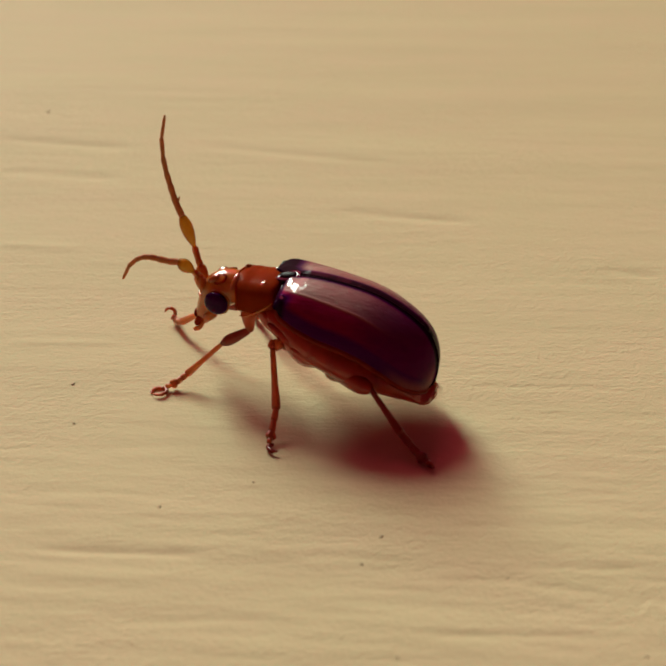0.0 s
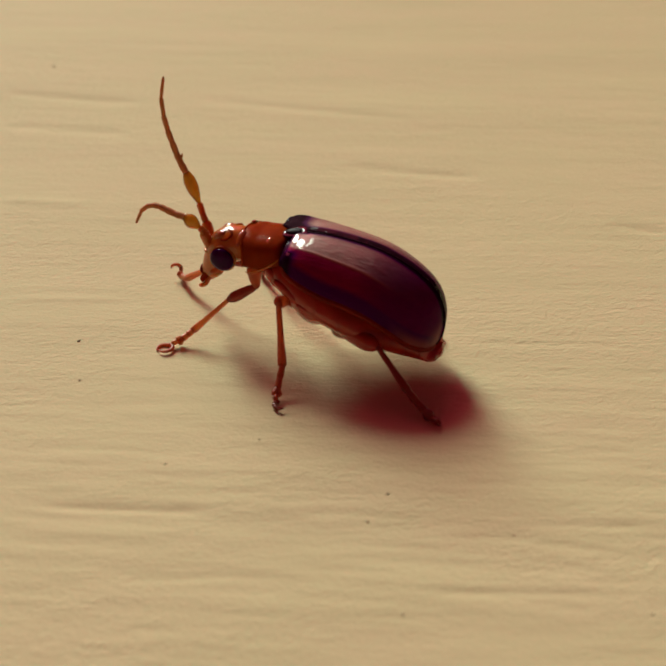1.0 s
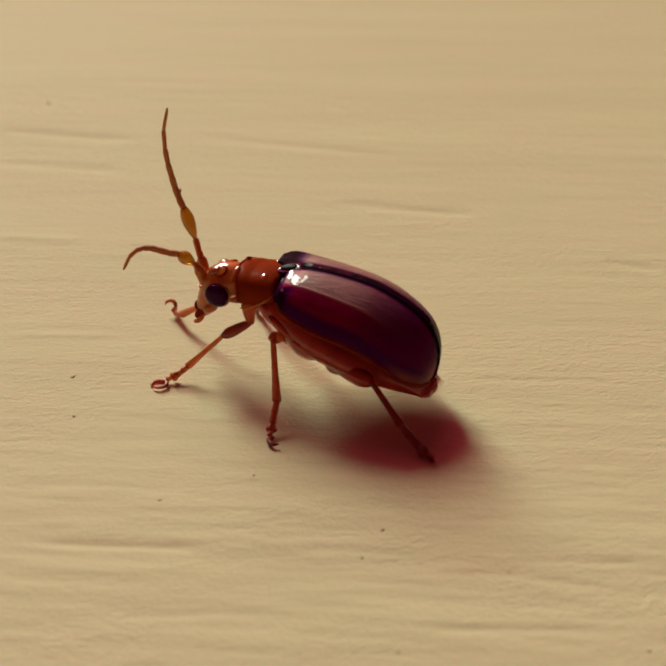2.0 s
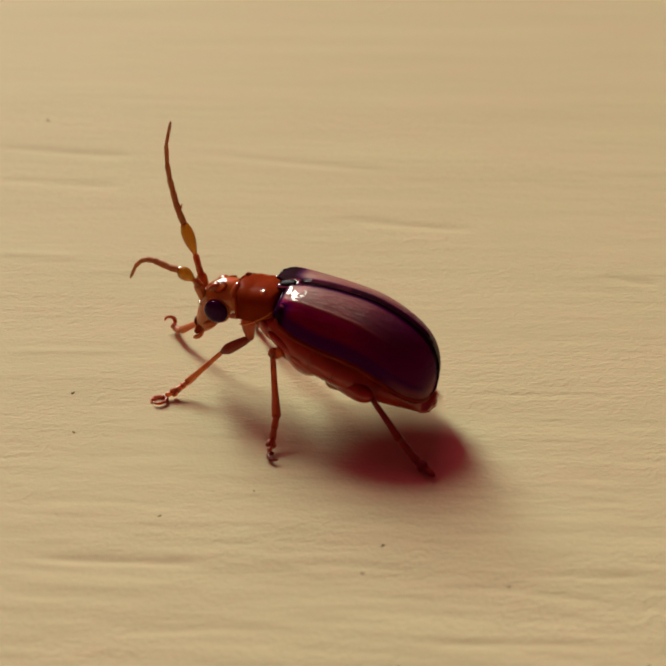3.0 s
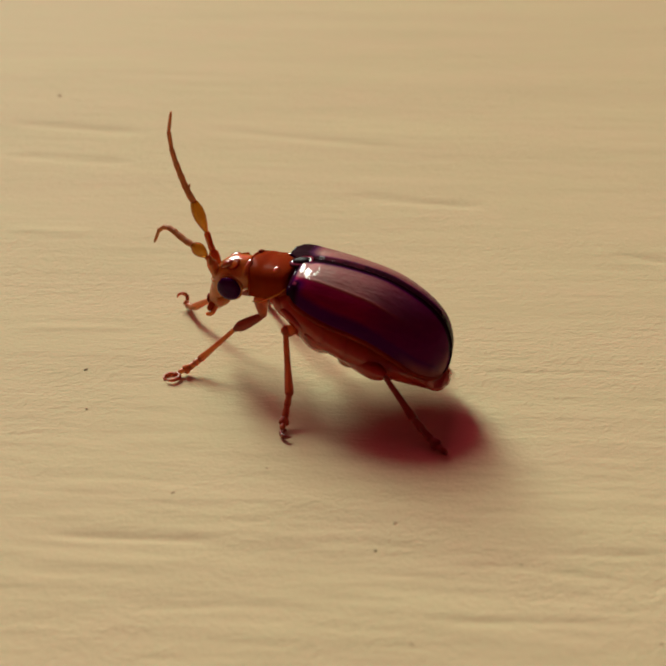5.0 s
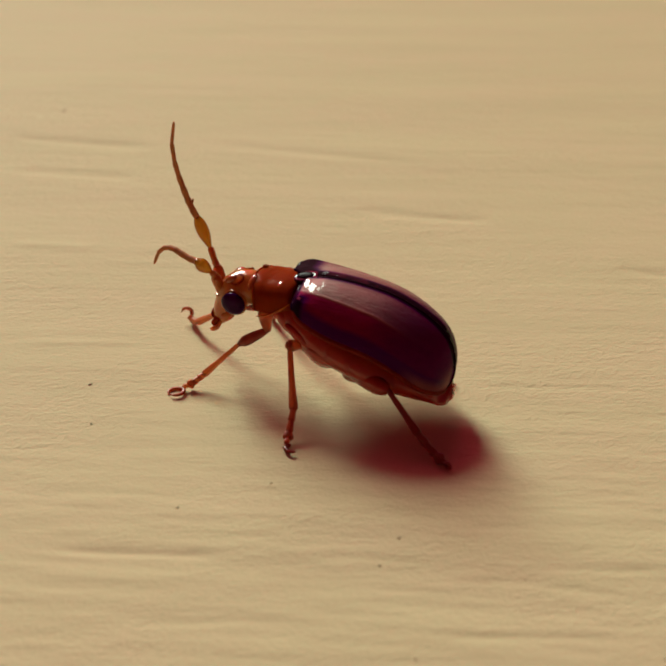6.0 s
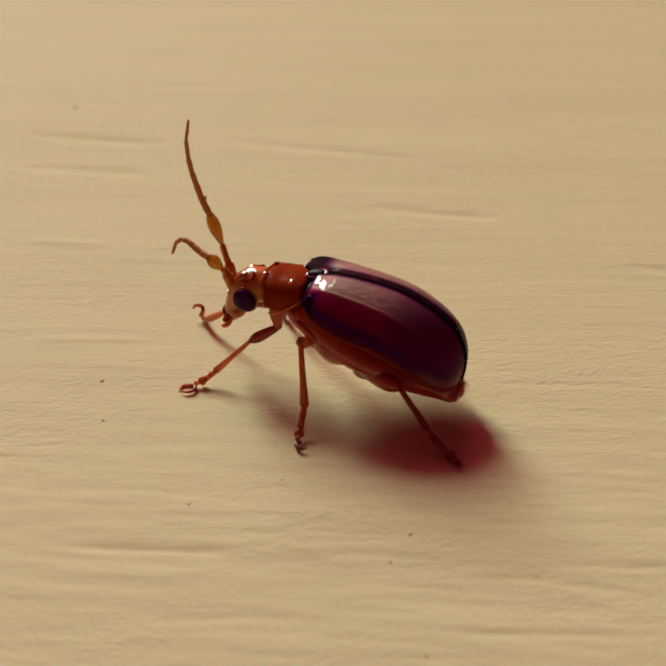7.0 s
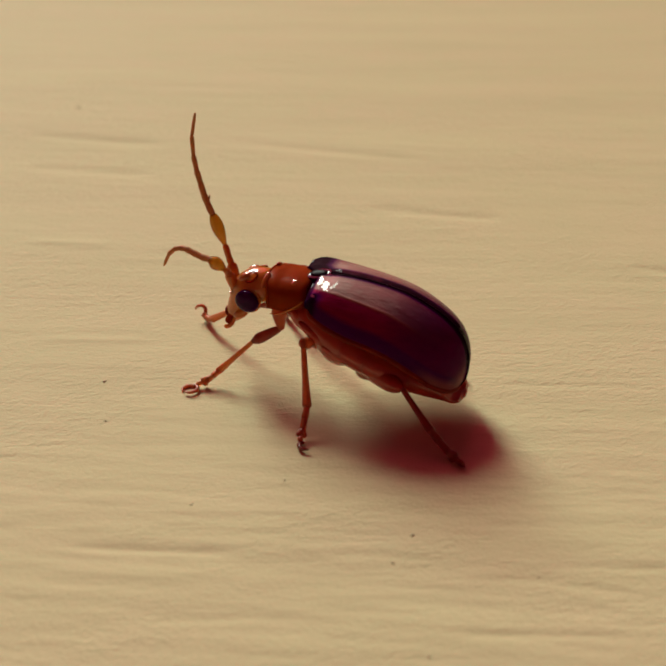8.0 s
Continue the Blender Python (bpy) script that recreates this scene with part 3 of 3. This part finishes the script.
# head, bent down
bm = bmesh.new()
tube(bm, [(1.3, 0, 2.45), (1.60, 0, 2.40), (1.84, 0, 2.25), (2.04, 0, 1.95), (2.22, 0, 1.62), (2.32, 0, 1.40)], [0.42, 0.47, 0.46, 0.38, 0.28, 0.2], steps=6, sides=24, flat=1.12)
head = part("head", bm, AMBER, beetle, "amber head bent downwards")
for side in (1, -1):
    bm = bmesh.new()
    ball(bm, (1.68, side * 0.57, 2.19), (0.32, 0.17, 0.32), (side * -8, 0, 0), 28)
    part("eye", bm, EYE, head, "bulging glossy black eye")
    bm = bmesh.new()
    around = [2 * math.pi * k / 16 for k in range(17)]
    tube(bm, [(1.68 + 0.315 * math.cos(a), side * 0.49, 2.19 + 0.315 * math.sin(a)) for a in around], [0.035] * 17, steps=2, sides=8, up=(0, 1, 0))
    part("eye_socket", bm, AMBER, head, "amber ring round the eye")
    bm = bmesh.new()
    ball(bm, (1.86, side * 0.22, 2.67), (0.21, 0.15, 0.12), (0, 35, 0), 20)
    part("frontal_tubercle", bm, GLASS, head, "glassy rust-brown bump")
    bm = bmesh.new()
    up = Vector((0.35, side * 0.45, 0.82)).normalized()
    one = up.cross((0, 1, 0)).normalized()
    two = up.cross(one)
    tube(bm, [Vector((1.68, side * 0.28, 2.74)) + one * (0.17 * math.cos(a)) + two * (0.15 * math.sin(a)) for a in [2 * math.pi * k / 16 for k in range(17)]], [0.035] * 17, steps=2, sides=8)
    part("orbital_ridge", bm, RUST, head, "raised glossy loop above the eye")
    bm = bmesh.new()
    base, way = (Vector((2.16, 0.22, 2.29)), Vector((0.13, 0.10, 0.32))) if side > 0 else (Vector((2.32, -0.2, 2.24)), Vector((0.2, -0.1, 0.4)))
    way.normalize()
    one = way.cross((0, 1, 0)).normalized()
    two = way.cross(one)
    tube(bm, [base - way * 0.02 + one * (0.15 * math.cos(a)) + two * (0.15 * math.sin(a)) for a in [2 * math.pi * k / 14 for k in range(15)]], [0.04] * 15, steps=2, sides=8)
    part("antennal_socket", bm, AMBER, head)
    bm = bmesh.new()
    tube(bm, [(2.3, side * 0.2, 1.5), (2.42, side * 0.2, 1.32), (2.46, side * 0.1, 1.2)], [0.09, 0.08, 0.03])
    part("mandible", bm, RUST, head)
    bm = bmesh.new()
    ball(bm, (1.98, side * 0.30, 1.66), (0.26, 0.14, 0.13), (0, 38, 0), 16)
    part("maxilla", bm, AMBER, head)
    bm = bmesh.new()
    tube(bm, [(2.2, side * 0.22, 1.45), (2.3, side * 0.28, 1.25), (2.44, side * 0.26, 1.16), (2.52, side * 0.22, 1.14)], [0.05, 0.06, 0.06, 0.02])
    part("palp", bm, AMBER, head)
bm = bmesh.new()
ball(bm, (2.45, 0.02, 1.52), (0.09, 0.2, 0.14), (0, 25, 0), 16)
part("labrum", bm, EDGE, head, "dark red upper lip")


# legs
def leg(coxa, troch, knee, shin, foot, hook, femur_r, tibia_r, knee_r=0.07, mat=LEG):
    """One leg: thigh with coxa, shin, four foot joints along 'foot', the third of two lobes, and two claws. hook: the claws' middle,
    the way ahead and the way over of the ring they make, and the angles between which they reach."""
    bm = bmesh.new()
    c, t = np.array(coxa), np.array(troch)
    mid = np.array(troch) * 0.5 + np.array(knee) * 0.5
    tube(bm, [troch, np.array(troch) * 0.7 + mid * 0.3, mid, mid * 0.45 + np.array(knee) * 0.55, mid * 0.15 + np.array(knee) * 0.85, knee], [0.065, 0.5 * femur_r + 0.03, femur_r * 0.95, femur_r, femur_r * 0.72, knee_r], sides=14)
    limb = part("leg", bm, HIND if mat is LEG else BELLY if mat is HIND else mat, beetle, "jointed orange-red leg")
    bm = bmesh.new()
    tube(bm, [c + (0, 0, 0.2), c, t], [0.21, 0.165, 0.10], sides=14, up=(1, 0, 0))
    part("coxa", bm, SHANK if mat is LEG else mat, limb)
    bm = bmesh.new()
    a, b = np.array(knee), np.array(shin)
    tube(bm, [a, a * 0.8 + b * 0.2, a * 0.4 + b * 0.6, a * 0.05 + b * 0.95, b], [tibia_r * 0.7, tibia_r * 0.8, tibia_r * 0.92, tibia_r * 1.25, tibia_r * 1.1], sides=16, ridge=0.12)
    part("tibia", bm, mat, limb)
    path = spline([shin, *foot], 6)
    cut = np.linspace(0, len(path) - 1, 5).astype(int)
    thin = 1.15 if mat is HIND else 1
    for k, (i, j) in enumerate(zip(cut, cut[1:])):
        p, q = path[i], path[j]
        bm = bmesh.new()
        if k == 2:
            across = np.cross(q - p, (0.3, -0.8, 0.0))
            across /= np.linalg.norm(across)
            for s in (1, -1):
                tube(bm, [p, p * 0.5 + q * 0.5 + across * s * 0.03 * thin, q + across * s * 0.06 * thin], [0.065 * thin, 0.075 * thin, 0.08 * thin], sides=10, steps=4)
        else:
            r = (0.092, 0.09, 0, 0.072)[k] * thin
            tube(bm, [p, p * 0.5 + q * 0.5, q * 0.85 + p * 0.15, q], [r * 0.8, r * 0.9, r * 0.98, r * 0.9], sides=10, steps=4)
        part("tarsal_segment", bm, mat, limb)
    middle, ahead, over, reach = (np.array(v, float) for v in hook)
    off = np.cross(ahead, over)
    off /= np.linalg.norm(off) + 1e-9
    for turn, (first, last) in zip((1, -1), reach.reshape(2, 2)):
        bm = bmesh.new()
        angles = np.radians(np.linspace(first, last, 7))
        tube(bm, [middle + ahead * math.cos(w) + over * math.sin(w) + off * 0.02 * turn for w in angles], [0.048, 0.052, 0.05, 0.047, 0.042, 0.034, 0.016], sides=8, steps=4, up=tuple(off))
        part("claw", bm, SHANK if mat is LEG else HIND, limb, "curved red-brown claw")
    return limb


RING = [190, -8, 170, 355]
FLAT = [200, 10, 160, 350]
leg((0.85, 0.42, 1.80), (0.80, 0.47, 1.57), (1.48, 0.70, 1.15), (2.28, 1.15, 0.33), [(2.42, 1.30, 0.21), (2.53, 1.41, 0.13), (2.67, 1.54, 0.09)], ((2.80, 1.74, 0.02), (0.11, 0.165, 0.0), (-0.165, 0.11, 0.0), FLAT), 0.142, 0.074)
leg((0.83, -0.45, 1.80), (0.9, -0.58, 1.62), (2.2, -0.75, 1.42), (3.69, -1.31, 0.30), [(3.9, -1.50, 0.19), (4.05, -1.64, 0.15), (4.16, -1.72, 0.13)], ((4.28, -1.80, 0.21), (0.13, 0.05, 0), (-0.03, 0.06, 0.17), [205, 5, 150, 250]), 0.13, 0.074)
leg((-0.38, 0.75, 1.5), (-0.30, 0.93, 1.62), (-0.10, 1.13, 1.66), (-0.68, 2.26, 0.62), [(-0.72, 2.56, 0.34), (-0.76, 2.78, 0.17), (-0.79, 2.96, 0.10)], ((-1.00, 3.06, 0.055), (0.17, 0.05, 0.0), (-0.06, 0.18, 0.0), [-25, 115, -60, 75]), 0.15, 0.08, 0.15, SHANK)
leg((-0.35, -0.75, 1.35), (-0.20, -0.92, 1.40), (0.72, -1.55, 1.72), (1.78, -2.35, 0.55), [(1.95, -2.50, 0.30), (2.06, -2.62, 0.16), (2.14, -2.70, 0.11)], ((2.22, -2.80, 0.10), (0.08, -0.09, 0), (0.04, 0.035, 0.07), RING), 0.17, 0.085, 0.12, SHANK)
leg((-1.2, 0.55, 1.05), (-1.35, 0.7, 1.05), (-2.82, 1.45, 1.16), (-3.78, 2.0, 0.50), [(-4.14, 2.17, 0.28), (-4.42, 2.30, 0.15), (-4.58, 2.37, 0.11)], ((-4.68, 2.42, 0.09), (-0.09, 0.04, 0), (0, 0.03, 0.09), [150, -40, 190, 330]), 0.22, 0.09, mat=HIND)
leg((-1.2, -0.55, 1.05), (-1.25, -0.7, 0.97), (-2.5, -1.3, 1.1), (-2.95, -1.35, 0.42), [(-3.12, -1.34, 0.25), (-3.26, -1.34, 0.14), (-3.36, -1.35, 0.10)], ((-3.45, -1.36, 0.09), (-0.08, 0, 0), (0, 0.03, 0.06), RING), 0.25, 0.09, mat=HIND)

# antennae: a chain of eleven joints, the fourth swollen
NEAR = [(2.16, 0.22, 2.29), (2.26, 0.32, 2.70), (2.29, 0.35, 2.78), (2.34, 0.37, 2.85), (2.73, 0.46, 3.08), (2.98, 0.52, 3.09), (3.25, 0.56, 3.14), (3.43, 0.59, 3.17), (3.62, 0.63, 3.15), (3.80, 0.66, 3.05), (3.98, 0.69, 2.86), (4.18, 0.71, 2.48)]
FAR = [(2.32, -0.20, 2.24), (2.52, -0.30, 2.64), (2.61, -0.33, 2.80), (2.75, -0.40, 3.09), (3.18, -0.55, 3.80), (3.33, -0.59, 4.02), (3.48, -0.65, 4.26), (3.61, -0.71, 4.53), (3.75, -0.78, 4.81), (3.88, -0.86, 5.17), (3.97, -0.95, 5.67), (3.91, -1.04, 6.31)]
THICK = [0.135, 0.09, 0.085, 0.165, 0.088, 0.086, 0.082, 0.076, 0.068, 0.058, 0.047]
AXIS = Vector((-0.3276, 0.8110, 0.4848)).normalized()
ACROSS = Vector((-0.927, -0.375, 0))


def antenna(joints, scale):
    """The scape is the part; the ten joints past it are its sub-parts, each at its own hinge."""
    base = Vector(joints[0])
    made = []
    for k, (a, b) in enumerate(zip(joints, joints[1:])):
        d = Vector(b) - Vector(a)
        r = THICK[k] * (scale if k == 3 else 1)
        bm = bmesh.new()
        if k == 3:
            rr = [0.32 * r, 0.76 * r, 1.05 * r, 1.04 * r, 0.70 * r]
        else:
            rr = [0.9 * r, 0.94 * r, 0.97 * r, 1.0 * r, 0.97 * r] if k < 10 else [0.85 * r, 0.95 * r, 0.9 * r, 0.8 * r, 0.5 * r]
        tube(bm, [d * f for f in (0.04, 0.28, 0.52, 0.78, 0.98)], rr, steps=4, sides=12)
        if k == 5 and joints is FAR:
            tip = d.cross(AXIS).normalized()
            tube(bm, [d * 0.45, d * 0.6 + tip * r * 1.0, d * 0.85 + tip * r * 1.6], [r * 0.5, r * 0.4, r * 0.1], steps=3, sides=6)
        mat = YELLOW if k == 3 else AMBER if k < 3 else WHIP
        if k == 0:
            made.append(part("antenna", bm, mat, beetle, "slender amber antenna with a swollen fourth joint", Matrix.Translation(base * MM)))
        else:
            made.append(part("antenna_segment", bm, mat, made[0], "swollen yellow-orange joint" if k == 3 else "", Matrix.Translation((Vector(a) - base) * MM)))
    return made


near_antenna, far_antenna = antenna(NEAR, 0.95), antenna(FAR, 0.92)


def chain(joints, bends, swing=0.0, lean=0.0):
    """The joints' poses when each is turned by its bend (degrees, about AXIS) on the one before; swing: a turn of the whip about the upright."""
    base, total, at, out = Vector(joints[0]), bends[0], Vector((0, 0, 0)), []
    root = Matrix.Rotation(radians(-bends[0]), 4, AXIS)
    out.append(Matrix.Translation(base * MM) @ root)
    angle = 0.0
    at = Vector(joints[1]) - base
    for k in range(1, len(joints) - 1):
        angle += bends[k]
        turn = Matrix.Rotation(radians(-angle), 4, AXIS)
        if k >= 4:
            turn = Matrix.Rotation(radians(swing), 4, "Z") @ Matrix.Rotation(radians(lean), 4, ACROSS) @ turn
        out.append(Matrix.Translation(at * MM) @ turn)
        at = at + turn @ (Vector(joints[k + 1]) - Vector(joints[k]))
    return out


# ---- specks on the paint ----
def speck(x, y, size, seed):
    rng = random.Random(seed)
    bm = bmesh.new()
    bmesh.ops.create_icosphere(bm, subdivisions=2, radius=size)
    for v in bm.verts:
        v.co *= rng.uniform(0.55, 1.3)
        v.co.x *= 1.5
        v.co.z *= 0.32
    ob = part("dust_speck", bm, DUST, None, "tiny grey-brown speck of dust on the paint")
    ob.matrix_basis = pose(x * MM, y * MM, (size * 0.3 + float(relief(np.array([x]), np.array([y]))[0]) - 0.03) * MM, 0, 0, rng.uniform(0, 360))
    tagged(ob, category="dust", group="specks on the paint")


SPECKS = [(-10.14, 16.62, 0.10), (-6.51, -2.62, 0.07), (-1.7, -7.05, 0.05), (-3.78, -8.03, 0.05), (1.2, -9.15, 0.06), (0.74, -10.13, 0.05),
          (3.82, -10.59, 0.04), (1.39, -13.12, 0.06), (-6.22, -4.49, 0.05), (6.32, -13.12, 0.05)]
for n, (x, y, size) in enumerate(SPECKS):
    speck(x, y, size * 0.55, n)

# ---- movement ----
NEAR_REST = [0, 0, 0, -2.5, 0, 0, 0, 0, 0, 0, 0]
NEAR_BEND = [0, 0, 3, 9, -4, 0, 4, 4, 2, -8, -10]     # what each joint of the near antenna turns when it is raised fully
# the near antenna: seconds, how far it is raised, the swing of its whip in degrees
NEAR_FIRST = [(0, 0.44, 7), (0.1, 0.6, -8.2), (0.2, 0.8, -14.1), (0.3, 0.41, 1.0), (0.4, 0.4, -12.2), (0.5, 1.06, -15.1), (0.6, 0.84, -11.7), (0.7, 0.56, 5.6), (0.8, 1.07, 7), (0.9, 1.25, -14.7), (1, 0.74, -11.5), (1.1, 1.03, 7), (1.2, 0.93, 0.9)]
NEAR_MIDDLE = [(2.3, 0.51, 6.6), (2.4, 0.47, -18.7), (2.5, 0.18, -6.5), (2.6, 0.2, -4.1), (2.7, 0.74, -20.6), (2.8, 0.82, -26.8), (2.9, -0.05, -14.1), (3, 0.51, -12.8), (3.1, 1.06, -22.8), (3.2, 0.96, -20.6), (3.3, 0.42, -6.5), (3.4, 0.84, -10.8), (3.5, 1.26, -20.4), (3.6, 1.01, -17.8), (3.7, 0.53, -7.9), (3.8, 0.8, -17.2), (3.9, 1.13, -27.4), (4, 0.78, -21.1), (4.1, 0.29, -8.5), (4.2, 1.0, -22.7)]
NEAR_LAST = [(5.3, 1.11, -26.1), (5.4, 0.82, -25.4), (5.5, 0.27, -12.0), (5.6, 1.3, -20.3), (5.7, 1.07, -27.4), (5.8, 0.59, -14.4), (5.9, 0.98, -26.5), (6, 0.7, -22.0), (6.1, 0.44, -11.1), (6.2, 1.24, -15.9), (6.3, 1.77, -20.5), (6.4, 1.35, -16.4), (6.5, 0.81, -9.5), (6.6, 1.59, -21.1), (6.7, 1.39, -20.6), (6.8, 0.59, -19.8), (6.9, 0.73, -17.6), (7, 1.06, -28.7), (7.1, 1.09, -25.5), (7.3, 0.71, -23.3), (7.5, 1.2, -22.1), (8, 0.54, -16.3)]
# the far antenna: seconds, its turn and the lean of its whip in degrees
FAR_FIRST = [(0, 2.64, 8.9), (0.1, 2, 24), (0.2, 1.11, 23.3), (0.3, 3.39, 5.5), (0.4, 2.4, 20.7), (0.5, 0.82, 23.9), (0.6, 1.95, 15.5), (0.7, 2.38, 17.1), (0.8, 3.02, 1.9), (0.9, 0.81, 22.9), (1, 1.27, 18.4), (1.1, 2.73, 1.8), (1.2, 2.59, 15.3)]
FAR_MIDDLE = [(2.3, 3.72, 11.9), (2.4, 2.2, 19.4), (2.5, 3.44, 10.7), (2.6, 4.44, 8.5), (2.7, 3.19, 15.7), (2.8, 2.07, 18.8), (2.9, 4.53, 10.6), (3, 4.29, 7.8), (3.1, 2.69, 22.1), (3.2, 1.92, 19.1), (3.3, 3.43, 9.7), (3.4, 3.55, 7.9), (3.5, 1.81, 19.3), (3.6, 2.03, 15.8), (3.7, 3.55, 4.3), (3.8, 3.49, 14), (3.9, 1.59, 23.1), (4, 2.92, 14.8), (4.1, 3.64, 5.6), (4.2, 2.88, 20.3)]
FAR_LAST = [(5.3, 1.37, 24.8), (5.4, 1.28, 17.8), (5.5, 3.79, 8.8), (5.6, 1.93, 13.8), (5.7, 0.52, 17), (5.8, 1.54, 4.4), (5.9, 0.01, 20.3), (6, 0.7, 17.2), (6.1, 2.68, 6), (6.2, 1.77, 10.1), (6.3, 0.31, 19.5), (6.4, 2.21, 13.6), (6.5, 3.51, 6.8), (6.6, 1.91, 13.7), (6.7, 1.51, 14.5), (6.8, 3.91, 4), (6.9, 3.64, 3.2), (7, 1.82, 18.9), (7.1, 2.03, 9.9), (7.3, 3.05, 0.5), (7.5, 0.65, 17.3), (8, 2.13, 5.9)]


def motions():
    rows = [(t, chain(NEAR, [r + b * q for r, b in zip(NEAR_REST, NEAR_BEND)], swing)) for t, q, swing in NEAR_FIRST + NEAR_MIDDLE + NEAR_LAST]
    for k, ob in enumerate(near_antenna):
        walk(ob, [(t, poses[k]) for t, poses in rows])
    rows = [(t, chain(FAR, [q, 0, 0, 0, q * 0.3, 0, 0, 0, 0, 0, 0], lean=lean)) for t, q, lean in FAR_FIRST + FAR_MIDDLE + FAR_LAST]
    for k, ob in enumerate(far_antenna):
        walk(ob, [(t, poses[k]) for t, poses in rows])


motions()
